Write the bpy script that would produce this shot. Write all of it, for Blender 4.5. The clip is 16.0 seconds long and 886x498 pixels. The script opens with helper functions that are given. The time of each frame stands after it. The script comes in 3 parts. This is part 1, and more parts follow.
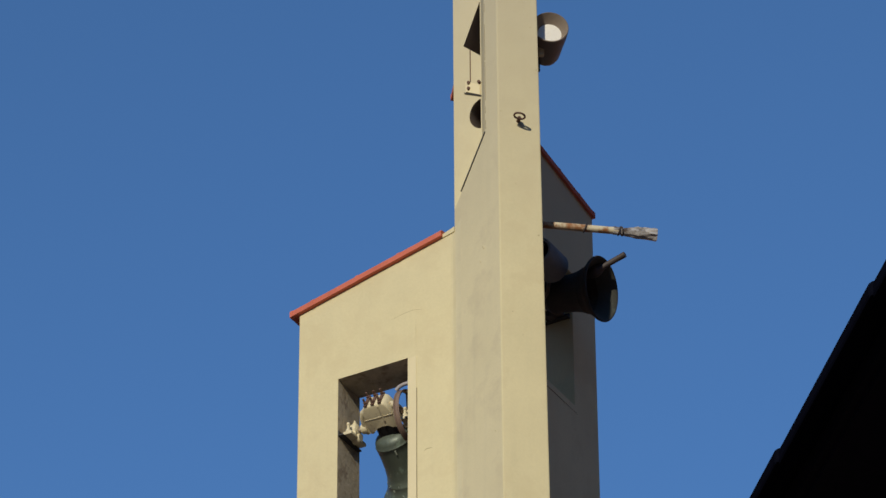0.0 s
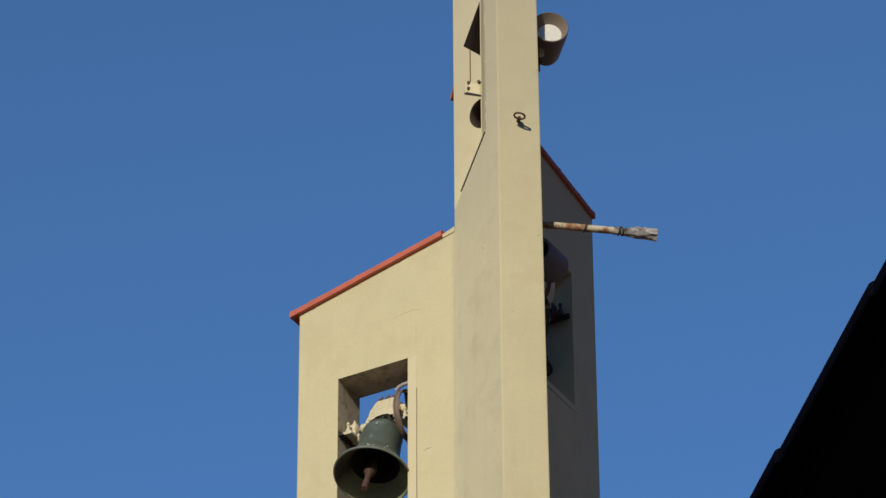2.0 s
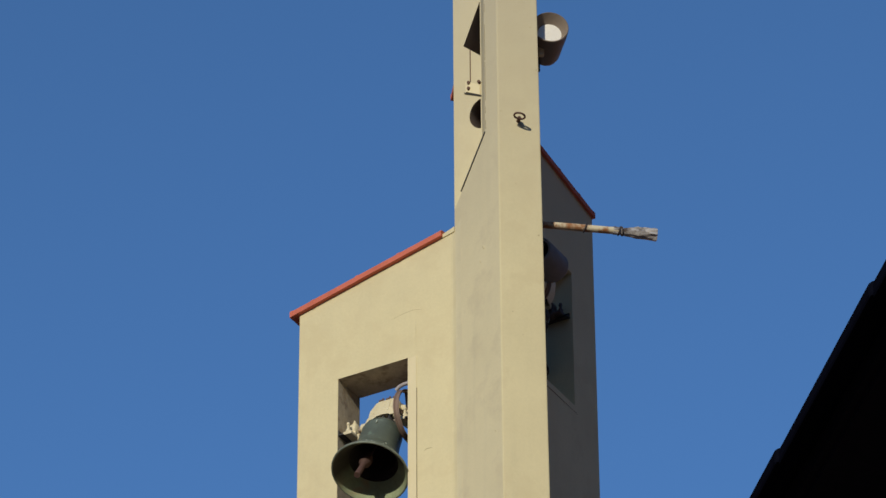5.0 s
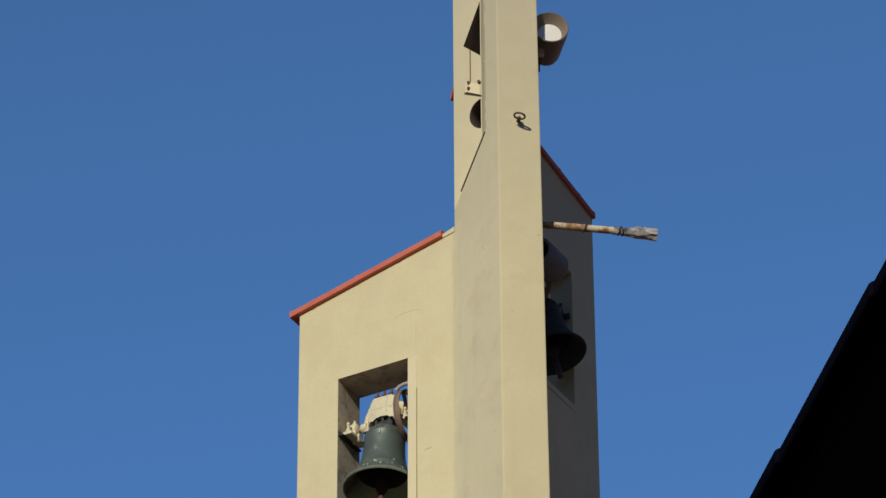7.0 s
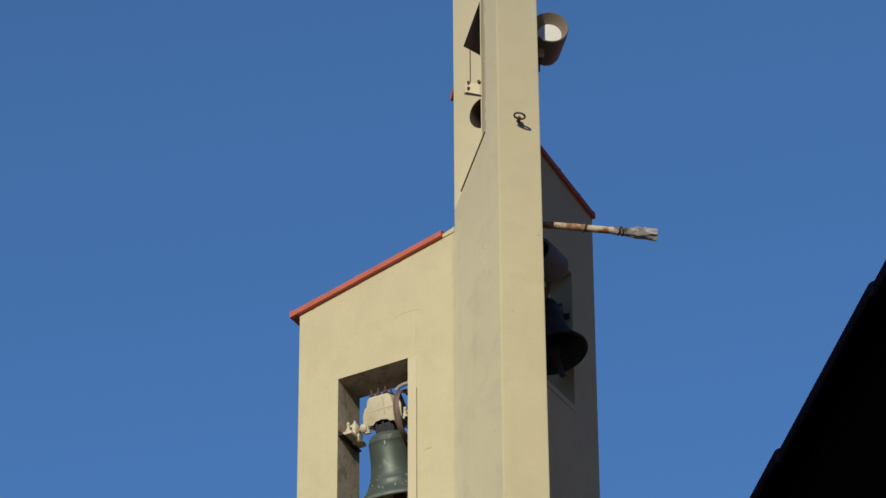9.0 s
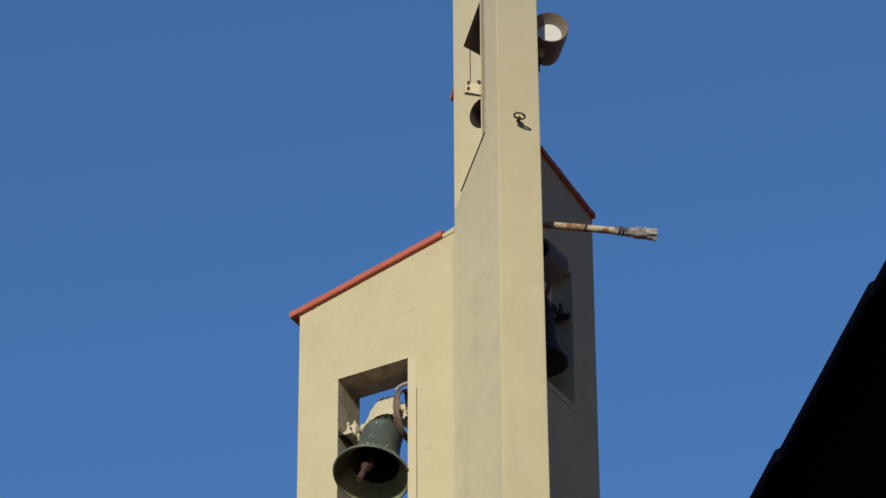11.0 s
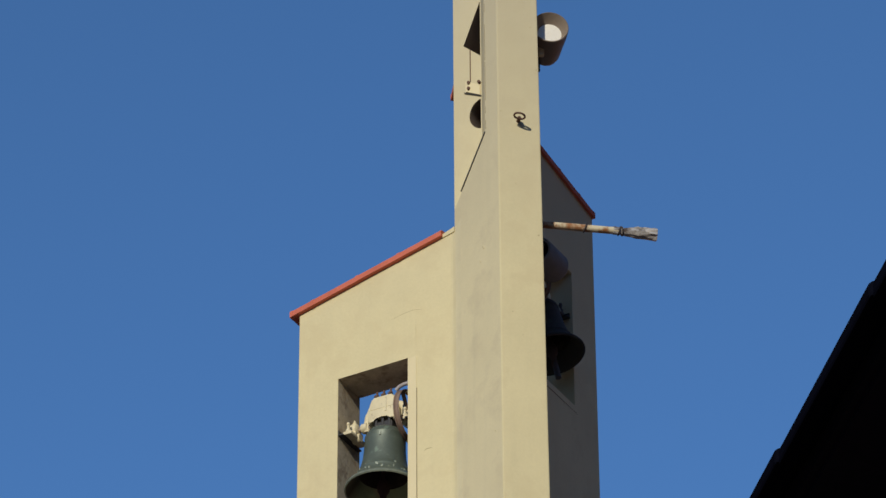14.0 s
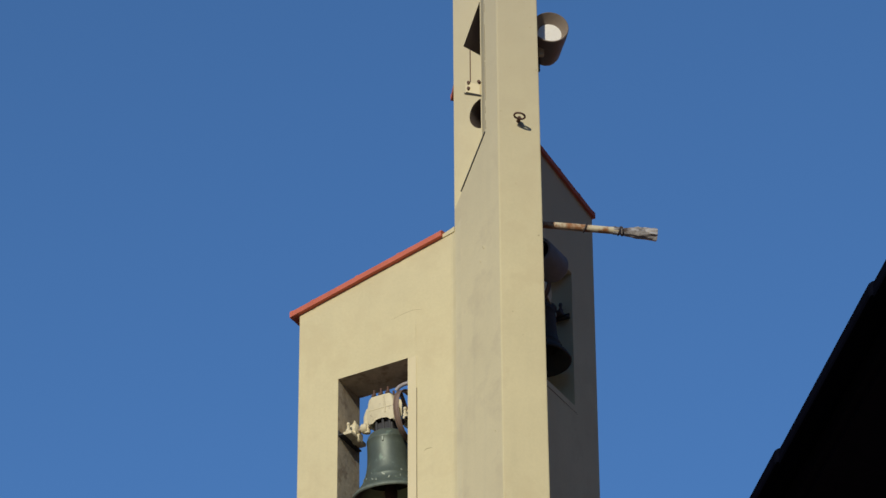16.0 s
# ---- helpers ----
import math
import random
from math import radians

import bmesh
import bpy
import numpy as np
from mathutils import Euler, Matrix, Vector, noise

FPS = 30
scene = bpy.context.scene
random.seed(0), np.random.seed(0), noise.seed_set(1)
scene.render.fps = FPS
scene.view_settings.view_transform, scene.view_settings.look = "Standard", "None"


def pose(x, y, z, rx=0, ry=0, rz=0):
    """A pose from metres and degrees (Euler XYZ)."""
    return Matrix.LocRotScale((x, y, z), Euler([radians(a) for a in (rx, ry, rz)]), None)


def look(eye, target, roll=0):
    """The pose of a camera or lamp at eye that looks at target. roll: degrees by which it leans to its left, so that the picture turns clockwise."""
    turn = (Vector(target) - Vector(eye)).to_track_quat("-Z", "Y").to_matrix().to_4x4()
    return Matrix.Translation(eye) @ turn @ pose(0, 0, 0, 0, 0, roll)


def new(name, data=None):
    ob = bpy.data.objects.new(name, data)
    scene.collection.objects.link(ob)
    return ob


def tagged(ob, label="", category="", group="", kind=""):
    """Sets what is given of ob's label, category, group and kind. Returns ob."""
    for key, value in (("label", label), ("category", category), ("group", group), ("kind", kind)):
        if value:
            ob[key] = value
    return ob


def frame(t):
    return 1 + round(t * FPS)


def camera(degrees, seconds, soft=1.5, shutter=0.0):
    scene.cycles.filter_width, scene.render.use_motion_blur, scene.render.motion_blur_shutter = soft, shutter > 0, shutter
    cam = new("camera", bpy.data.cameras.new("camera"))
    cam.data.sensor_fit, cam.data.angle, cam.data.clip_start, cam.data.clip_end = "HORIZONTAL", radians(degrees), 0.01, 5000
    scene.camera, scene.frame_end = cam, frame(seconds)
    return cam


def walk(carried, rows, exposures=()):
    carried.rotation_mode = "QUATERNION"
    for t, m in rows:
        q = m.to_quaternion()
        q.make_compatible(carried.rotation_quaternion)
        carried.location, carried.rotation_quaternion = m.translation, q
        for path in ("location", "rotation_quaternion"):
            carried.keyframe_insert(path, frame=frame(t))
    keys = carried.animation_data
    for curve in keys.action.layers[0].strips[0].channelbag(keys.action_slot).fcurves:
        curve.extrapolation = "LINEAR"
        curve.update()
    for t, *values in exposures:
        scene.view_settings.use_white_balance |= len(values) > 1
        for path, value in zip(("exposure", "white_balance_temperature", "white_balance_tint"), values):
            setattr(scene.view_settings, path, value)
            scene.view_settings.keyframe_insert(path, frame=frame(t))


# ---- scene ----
# ---------------- camera ----------------
cam = camera(12.0, 16.0, soft=1.5)
EYE = (0.0, 0.0, 1.6)
STAND = Matrix.Translation(EYE) @ pose(0, 0, 0, 90 + 33.0, 0, 0) @ pose(0, 0, 0, 0, 0, -0.34)
walk(cam, [(0.0, STAND), (16.0, STAND)],
     exposures=[(0.0, 0.0, 6500, 10), (3.5, 0.0, 6450, 10), (7.0, -0.02, 6390, 10), (16.0, 0.0, 6380, 10)])

# ---------------- light ----------------
SUN_AZ, SUN_EL = 250.0, 19.0        # degrees, azimuth counted from +x towards +y
to_sun = Vector((math.cos(radians(SUN_AZ)) * math.cos(radians(SUN_EL)),
                 math.sin(radians(SUN_AZ)) * math.cos(radians(SUN_EL)), math.sin(radians(SUN_EL))))
world = bpy.data.worlds.new("sky")
scene.world = world
world.use_nodes = True
wn = world.node_tree.nodes
sky = wn.new("ShaderNodeTexSky")
sky.sky_type = "NISHITA"
sky.sun_disc = False
sky.sun_elevation = radians(SUN_EL)
sky.sun_rotation = radians(90 - SUN_AZ)
sky.altitude = 6000
sky.air_density, sky.dust_density, sky.ozone_density = 1.0, 0.0, 2.0
wn["Background"].inputs["Strength"].default_value = 0.154
clear = wn.new("ShaderNodeMix")       # clean, deep blue air
clear.data_type, clear.blend_type = "RGBA", "MULTIPLY"
clear.inputs["Factor"].default_value = 1.0
clear.inputs["B"].default_value = (0.755, 1.1, 1.265, 1)
world.node_tree.links.new(sky.outputs[0], clear.inputs["A"])
world.node_tree.links.new(clear.outputs["Result"], wn["Background"].inputs["Color"])
sun_data = bpy.data.lights.new("sun", "SUN")
sun_data.energy, sun_data.angle, sun_data.color = 3.1, radians(0.53), (1.0, 0.932, 0.782)
sun = new("sun", sun_data)
sun.matrix_world = look(to_sun * 60, (0, 0, 0))


# ---------------- materials ----------------
def material(name, colour, rough=0.7, metal=0.0, spread=0.12, grain=40.0, stain=1.2, bump=0.15, depth=0.004,
             other=None, other_amount=0.5, other_scale=3.0, spec=0.5, streak=0.0, worn=None):
    """Principled surface with grain and broad stains; other: a second colour in patches; streak: vertical run-off
    marks;
    worn: (axis, from, to, wobble, colour), a second colour for wear and for painted shade that gains along an axis of
    the thing, with a ragged border."""
    m = bpy.data.materials.new(name)
    m.use_nodes = True
    n, l = m.node_tree.nodes, m.node_tree.links
    b = n["Principled BSDF"]
    co = n.new("ShaderNodeTexCoord")
    geo = n.new("ShaderNodeObjectInfo")
    off = n.new("ShaderNodeVectorMath")
    off.operation = "MULTIPLY_ADD"
    l.new(co.outputs["Object"], off.inputs[0])
    off.inputs[1].default_value = (1, 1, 1)
    comb = n.new("ShaderNodeVectorMath")
    comb.operation = "SCALE"
    comb.inputs[0].default_value = (17.0, 31.0, 11.0)
    l.new(geo.outputs["Random"], comb.inputs["Scale"])
    l.new(comb.outputs[0], off.inputs[2])

    def tex(scale, detail, rough_=0.55, vec=off):
        t = n.new("ShaderNodeTexNoise")
        t.inputs["Scale"].default_value, t.inputs["Detail"].default_value = scale, detail
        t.inputs["Roughness"].default_value = rough_
        l.new(vec.outputs[0], t.inputs["Vector"])
        return t

    def mix(fac, a, bcol):
        x = n.new("ShaderNodeMix")
        x.data_type = "RGBA"
        for sock, val in ((x.inputs["Factor"], fac), (x.inputs["A"], a), (x.inputs["B"], bcol)):
            if isinstance(val, (tuple, float)):
                sock.default_value = val
            else:
                l.new(val, sock)
        return x.outputs["Result"]

    def ramp(src, lo, hi):
        r = n.new("ShaderNodeMapRange")
        r.inputs["From Min"].default_value, r.inputs["From Max"].default_value = lo, hi
        l.new(src, r.inputs["Value"])
        return r.outputs["Result"]

    fine, broad = tex(grain, 6), tex(stain, 5, 0.6)
    c0 = tuple(max(0, v * (1 - spread)) for v in colour) + (1,)
    c1 = tuple(min(1, v * (1 + spread)) for v in colour) + (1,)
    col = mix(ramp(broad.outputs["Fac"], 0.3, 0.7), c0, c1)
    grain_col = mix(ramp(fine.outputs["Fac"], 0.3, 0.7), tuple(v * (1 - spread * 0.7) for v in colour) + (1,), c1)
    col = mix(0.4, col, grain_col)
    if other:
        patch = tex(other_scale, 8, 0.65)
        f = ramp(patch.outputs["Fac"], 0.62 - 0.25 * other_amount, 0.72 - 0.2 * other_amount)
        col = mix(f, col, tuple(other) + (1,))
    if streak:
        stretch = n.new("ShaderNodeMapping")
        stretch.inputs["Scale"].default_value = (9.0, 9.0, 0.5)
        l.new(off.outputs[0], stretch.inputs["Vector"])
        st = tex(1.0, 6, 0.6, stretch)
        f = n.new("ShaderNodeMath")
        f.operation = "MULTIPLY"
        l.new(ramp(st.outputs["Fac"], 0.5, 0.8), f.inputs[0])
        f.inputs[1].default_value = streak
        col = mix(f.outputs[0], col, tuple(v * k for v, k in zip(colour, (0.6, 0.62, 0.7))) + (1,))
    if worn:
        axis, lo, hi, wobble, worn_shade_col = worn
        sep = n.new("ShaderNodeSeparateXYZ")
        l.new(co.outputs["Object"], sep.inputs[0])
        rag = n.new("ShaderNodeMath")
        rag.operation = "MULTIPLY_ADD"
        l.new(tex(3.5, 5).outputs["Fac"], rag.inputs[0])
        rag.inputs[1].default_value = wobble
        l.new(sep.outputs[axis], rag.inputs[2])
        col = mix(ramp(rag.outputs[0], lo + wobble / 2, hi + wobble / 2), col, tuple(worn_shade_col) + (1,))
    l.new(col, b.inputs["Base Color"])
    b.inputs["Metallic"].default_value = metal
    b.inputs["Specular IOR Level"].default_value = spec
    r = n.new("ShaderNodeMapRange")
    r.inputs["To Min"].default_value, r.inputs["To Max"].default_value = max(0.03, rough - 0.12), min(1, rough + 0.12)
    l.new(fine.outputs["Fac"], r.inputs["Value"])
    l.new(r.outputs["Result"], b.inputs["Roughness"])
    if bump:
        bp = n.new("ShaderNodeBump")
        bp.inputs["Strength"].default_value, bp.inputs["Distance"].default_value = bump, depth
        l.new(fine.outputs["Fac"], bp.inputs["Height"])
        l.new(bp.outputs["Normal"], b.inputs["Normal"])
    return m


PLASTER = material("cream_plaster", (0.65, 0.565, 0.335), 0.92, spread=0.07, grain=38, stain=1.6, bump=0.45, spec=0.15, streak=0.1, other=(0.625, 0.535, 0.315), other_amount=0.55, other_scale=2.6, worn=("Z", 22.8, 27.2, 0.8, (0.5, 0.44, 0.3)))
# slightly greyer than the cream plaster, for the pier's left face
PLASTER_GREY = material("greyer_plaster", (0.655, 0.575, 0.362), 0.93, spread=0.06, grain=38, stain=1.8, bump=0.45, spec=0.15, streak=0.15, other=(0.605, 0.525, 0.335), other_amount=0.4, other_scale=2.2, worn=("Z", 22.8, 27.2, 0.8, (0.5, 0.44, 0.3)))
TERRACOTTA = material("terracotta", (0.55, 0.15, 0.095), 0.8, spread=0.22, grain=70, stain=4, spec=0.2)
BRONZE = material("patinated_bronze", (0.105, 0.125, 0.095), 0.5, 0.3, spread=0.25, grain=45, stain=6, other=(0.18, 0.235, 0.175), other_amount=0.14, other_scale=12)
# worn here paints the shade on the outer half of the lip's inside
BRONZE_IN = material("green_bronze_inside", (0.33, 0.38, 0.22), 0.75, 0.0, spread=0.3, grain=40, stain=6, other=(0.37, 0.32, 0.18), other_amount=0.4, other_scale=5, spec=0.25, worn=("Y", 0.17, -0.06, 0.12, (0.045, 0.04, 0.028)))
# bronze deep inside the bells, with the shade there put into the colour
THROAT = material("shaded_throat", (0.04, 0.031, 0.025), 0.85, 0.0, spread=0.3, grain=40, stain=5, other=(0.08, 0.07, 0.05), other_amount=0.2, other_scale=5, spec=0.15)
# small bell: colours much darker than the large bell's bronze
BRONZE_DARK = material("very_dark_bronze", (0.05, 0.042, 0.037), 0.75, 0.0, spread=0.3, grain=45, stain=6, other=(0.055, 0.055, 0.045), other_amount=0.3, other_scale=10, spec=0.15)
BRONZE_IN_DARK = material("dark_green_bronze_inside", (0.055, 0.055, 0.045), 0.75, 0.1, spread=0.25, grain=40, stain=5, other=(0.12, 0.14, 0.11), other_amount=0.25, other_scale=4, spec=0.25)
GREASY = material("greasy_iron", (0.06, 0.045, 0.04), 0.6, spread=0.3, grain=50, stain=9)
LIP = material("worn_dark_bronze", (0.15, 0.17, 0.13), 0.6, 0.2, spread=0.4, grain=60, stain=20)
RELIEF = material("pale_worn_bronze", (0.3, 0.33, 0.26), 0.6, 0.2, spread=0.4, grain=60, stain=20)
CREAM_IRON = material("cream_painted_iron", (0.66, 0.575, 0.365), 0.6, spread=0.1, grain=60, stain=8, other=(0.3, 0.2, 0.12), other_amount=0.08, other_scale=20)
RUST = material("rusty_iron", (0.12, 0.065, 0.045), 0.85, spread=0.35, grain=60, stain=9)
DARK_IRON = material("dark_iron", (0.03, 0.028, 0.028), 0.6, spread=0.3, grain=60, stain=9)
STEEL = material("grey_brown_steel", (0.3, 0.24, 0.19), 0.55, 0.3, spread=0.2, grain=50, stain=6)
# eave timber and tile: the shade under the eave is put into both colours
DARK_ROOF = material("shaded_soffit_timber", (0.013, 0.013, 0.018), 0.95, spread=0.3, grain=30, stain=3, spec=0.0)
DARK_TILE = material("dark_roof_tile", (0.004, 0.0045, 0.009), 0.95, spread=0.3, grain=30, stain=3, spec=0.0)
PLASTER_LIGHT = material("smooth_cream_plaster", (0.69, 0.595, 0.37), 0.88, spread=0.05, grain=45, stain=1.5, bump=0.2, spec=0.15)
CRACK = material("dark_joint", (0.26, 0.21, 0.13), 0.95, spread=0.4, grain=80, stain=9, spec=0.1)
CRACK_PALE = material("dusty_crack", (0.54, 0.465, 0.29), 0.95, spread=0.2, grain=80, stain=9, spec=0.1)
HOUSING = material("brown_grey_housing", (0.21, 0.165, 0.125), 0.6, spread=0.15, grain=50, stain=6)
LENS = material("white_lamp_glass", (0.8, 0.76, 0.66), 0.3, spread=0.03, grain=40, stain=5, bump=0.0)
STEEL_PALE = material("pale_grey_case", (0.215, 0.205, 0.2), 0.85, spread=0.15, grain=40, stain=7, spec=0.15)
STEEL_LIGHT = material("lilac_grey_pipe", (0.36, 0.33, 0.33), 0.6, spread=0.2, grain=50, stain=8)
POLE_MAT = material("flaking_pole_paint", (0.62, 0.54, 0.36), 0.75, spread=0.15, grain=50, stain=10, other=(0.3, 0.12, 0.04), other_amount=0.75, other_scale=7)
WRAP = material("grey_plastic_wrap", (0.42, 0.39, 0.36), 0.25, spread=0.4, grain=30, stain=9, other=(0.09, 0.065, 0.05), other_amount=0.5, other_scale=8)
WHEEL = material("brown_wheel_steel", (0.22, 0.15, 0.11), 0.7, 0.2, spread=0.25, grain=50, stain=8)
CLAPPER = material("worn_clapper_iron", (0.09, 0.047, 0.036), 0.75, 0.2, spread=0.3, grain=50, stain=10)
# for the unseen slopes; brown chosen for the warm light it bounces
UNSEEN_SLOPES = material("warm_bounce_brown", (0.37, 0.195, 0.13), 0.95, spread=0.4, grain=0.08, stain=0.01, bump=0.6, depth=6.0, spec=0.05)
TIMBER = material("brown_timber", (0.06, 0.04, 0.03), 0.85, spread=0.3, grain=25, stain=2, streak=0.3)
# lining of the fin's openings; the shade inside them is in its brown
HOLE_BROWN = material("shaded_hole_brown", (0.2, 0.155, 0.125), 0.95, spread=0.25, grain=40, stain=3, spec=0.1)
# rough stained reveal; the opening's shade is also put into its darker base
SHADED_CEMENT = material("shaded_raw_cement", (0.5, 0.425, 0.3), 0.95, spread=0.22, grain=30, stain=5, bump=0.6, depth=0.01, spec=0.1, streak=0.35, other=(0.34, 0.27, 0.19), other_amount=0.45, other_scale=7)
PAVING = material("earthy_paving", (0.18, 0.115, 0.09), 0.9, spread=0.2, grain=8, stain=0.3)


# ---------------- mesh helpers ----------------
def mesh_object(name, bm, mat, smooth=False):
    bmesh.ops.recalc_face_normals(bm, faces=bm.faces)
    me = bpy.data.meshes.new(name)
    bm.to_mesh(me)
    bm.free()
    for m in mat if isinstance(mat, (list, tuple)) else [mat]:
        me.materials.append(m)
    if smooth:
        me.shade_smooth()
        me.set_sharp_from_angle(angle=radians(40))
    return new(name, me)


def part(name, bm, mat, parent, label="", smooth=False):
    ob = mesh_object(name, bm, mat, smooth)
    ob.parent = parent
    return tagged(ob, label=label)


def empty(name, m):
    ob = new(name)
    ob.empty_display_size = 0.1
    ob.matrix_basis = m
    return ob


def prism(outline, z0, z1, bm=None):
    """Upright prism over a plan outline; z0, z1: numbers or one value for each corner."""
    bm = bm or bmesh.new()
    k = len(outline)
    lo = z0 if isinstance(z0, (list, tuple)) else [z0] * k
    hi = z1 if isinstance(z1, (list, tuple)) else [z1] * k
    a = [bm.verts.new((p[0], p[1], z)) for p, z in zip(outline, lo)]
    b = [bm.verts.new((p[0], p[1], z)) for p, z in zip(outline, hi)]
    bm.faces.new(a), bm.faces.new(b)
    for i in range(k):
        j = (i + 1) % k
        bm.faces.new((a[i], a[j], b[j], b[i]))
    return bm


def hexa(c, bm=None):
    """Solid of eight corners: four of one end, four of the other, in the same order."""
    bm = bm or bmesh.new()
    v = [bm.verts.new(p) for p in c]
    for f in ((0, 1, 2, 3), (4, 5, 6, 7), (0, 1, 5, 4), (1, 2, 6, 5), (2, 3, 7, 6), (3, 0, 4, 7)):
        bm.faces.new([v[i] for i in f])
    return bm


def box(m, sx, sy, sz, bm=None, bevel=0.0):
    """Box centred on the pose m."""
    own = bmesh.new()
    bmesh.ops.create_cube(own, size=1.0, matrix=Matrix.Diagonal((sx, sy, sz, 1)))
    if bevel:
        bmesh.ops.bevel(own, geom=own.edges[:], offset=bevel, segments=2, affect="EDGES", profile=0.5)
    own.transform(m)
    return join(own, bm)


def join(own, bm):
    if bm is None:
        return own
    tmp = bpy.data.meshes.new("tmp")
    own.to_mesh(tmp)
    own.free()
    bm.from_mesh(tmp)
    bpy.data.meshes.remove(tmp)
    return bm


def lathe(profile, steps=48, bm=None, m=None, closed=False):
    """Turned solid round z from (radius, z) pairs; closed joins the last ring to the first."""
    own = bmesh.new()
    rings = []
    for r, z in profile:
        if r < 1e-6:
            rings.append([own.verts.new((0, 0, z))])
        else:
            rings.append([own.verts.new((r * math.cos(2 * math.pi * i / steps), r * math.sin(2 * math.pi * i / steps), z)) for i in range(steps)])
    pairs = list(zip(rings, rings[1:])) + ([(rings[-1], rings[0])] if closed else [])
    for a, b in pairs:
        for i in range(steps):
            j = (i + 1) % steps
            if len(a) == 1 and len(b) == 1:
                continue
            if len(a) == 1:
                own.faces.new((a[0], b[j], b[i]))
            elif len(b) == 1:
                own.faces.new((a[i], a[j], b[0]))
            else:
                own.faces.new((a[i], a[j], b[j], b[i]))
    if m is not None:
        own.transform(m)
    return join(own, bm)


def tube(points, radius, steps=12, bm=None):
    """Round bar along points, capped; radius: one number or one for each point."""
    own = bmesh.new()
    pts = [Vector(p) for p in points]
    rad = radius if isinstance(radius, (list, tuple)) else [radius] * len(pts)
    rings = []
    side = None
    for i, p in enumerate(pts):
        d = (pts[min(i + 1, len(pts) - 1)] - pts[max(i - 1, 0)]).normalized()
        if side is None:
            side = d.orthogonal().normalized()
        side = (side - d * side.dot(d)).normalized()
        up = d.cross(side)
        rings.append([own.verts.new(p + (side * math.cos(a) + up * math.sin(a)) * rad[i]) for a in (2 * math.pi * k / steps for k in range(steps))])
    for a, b in zip(rings, rings[1:]):
        for i in range(steps):
            j = (i + 1) % steps
            own.faces.new((a[i], a[j], b[j], b[i]))
    own.faces.new(rings[0]), own.faces.new(rings[-1])
    return join(own, bm)


def along(az):
    return Vector((math.cos(radians(az)), math.sin(radians(az)), 0))


# ---------------- ground ----------------
gb = bmesh.new()
bmesh.ops.create_grid(gb, x_segments=24, y_segments=24, size=1500)
ground = tagged(mesh_object("ground", gb, PAVING), "grey-brown paved ground round the bell tower", "ground", kind="structure")

# unseen slopes, added to block the low sky and bounce warm light
hb = bmesh.new()
ringsv = []
for dist, lift in ((260, 0.0), (330, 0.35), (420, 0.8), (520, 1.0), (700, 0.6)):
    row = []
    for i in range(96):
        a = 2 * math.pi * i / 96
        hgt = 150 + 30 * noise.noise(Vector((math.cos(a) * 1.7, math.sin(a) * 1.7, 0.3))) + 9 * noise.noise(Vector((math.cos(a) * 9, math.sin(a) * 9, dist * 0.02)))
        hgt += 185 * max(0.0, math.cos(a - radians(330))) ** 3        # raised here to keep blue sky off the middle wing
        row.append(hb.verts.new((dist * math.cos(a), 30 + dist * math.sin(a), -1 + lift * hgt)))
    ringsv.append(row)
for u, w in zip(ringsv, ringsv[1:]):
    for i in range(96):
        hb.faces.new((u[i], u[(i + 1) % 96], w[(i + 1) % 96], w[i]))
tagged(mesh_object("backdrop", hb, UNSEEN_SLOPES, True), "unseen brown slopes added to block the low sky", "hills", kind="structure")

# ---------------- bell tower ----------------
# pier: P0 joint with the low wing, P1 the arris, P2 the outer edge; A, B the shoulder above the sloping ledge
P0, P1, P2 = Vector((0.113, 33.671, 0)), Vector((0.532, 33.0, 0)), Vector((0.929, 33.069, 0))
P3 = P2 + along(97) * 0.5
P4 = P0 + along(60.5) * 0.45
A, B = Vector((0.409, 33.197, 0)), Vector((0.384, 33.518, 0))
TOP = 28.6
LEFT, RIGHT = 150.5, 60.5
WING_T = 0.41
BASE = Vector((0.4, 33.6, 0))
tower = tagged(empty("bell_tower", Matrix.Translation(BASE)), "cream plastered bell tower with red terracotta copings", "bell tower")


def tower_part(name, bm, mat, label="", smooth=False, parent=None):
    bm.transform(Matrix.Translation(-BASE))
    return part(name, bm, mat, parent or tower, label, smooth)


def on_left(s, z, out=0.0):
    """Point on the face of the low wing and of the fin above it: s metres outwards from P0, out metres proud of it."""
    p = P0 + along(LEFT) * s - along(RIGHT) * out
    return Vector((p.x, p.y, z))


def on_right(s, z, out=0.0):
    """The same for the middle wing, which stands further back: s metres outwards along its face."""
    p = Vector((0.965, 34.756, 0)) + (along(RIGHT) * s - along(LEFT) * out) * 1.037
    return Vector((p.x, p.y, 1.6 + (z - 1.6) * 1.037))


def fill_with_holes(bm, outer, holes):
    """Flat face with holes; returns the loops of the holes."""
    edges, rims = [], []
    for loop in [outer] + holes:
        vs = [v if isinstance(v, bmesh.types.BMVert) else bm.verts.new(v) for v in loop]
        for k in range(len(vs)):
            pair = (vs[k], vs[(k + 1) % len(vs)])
            edges.append(bm.edges.get(pair) or bm.edges.new(pair))
        rims.append(vs)
    bmesh.ops.triangle_fill(bm, edges=edges, use_beauty=True, use_dissolve=False)
    return rims[1:]


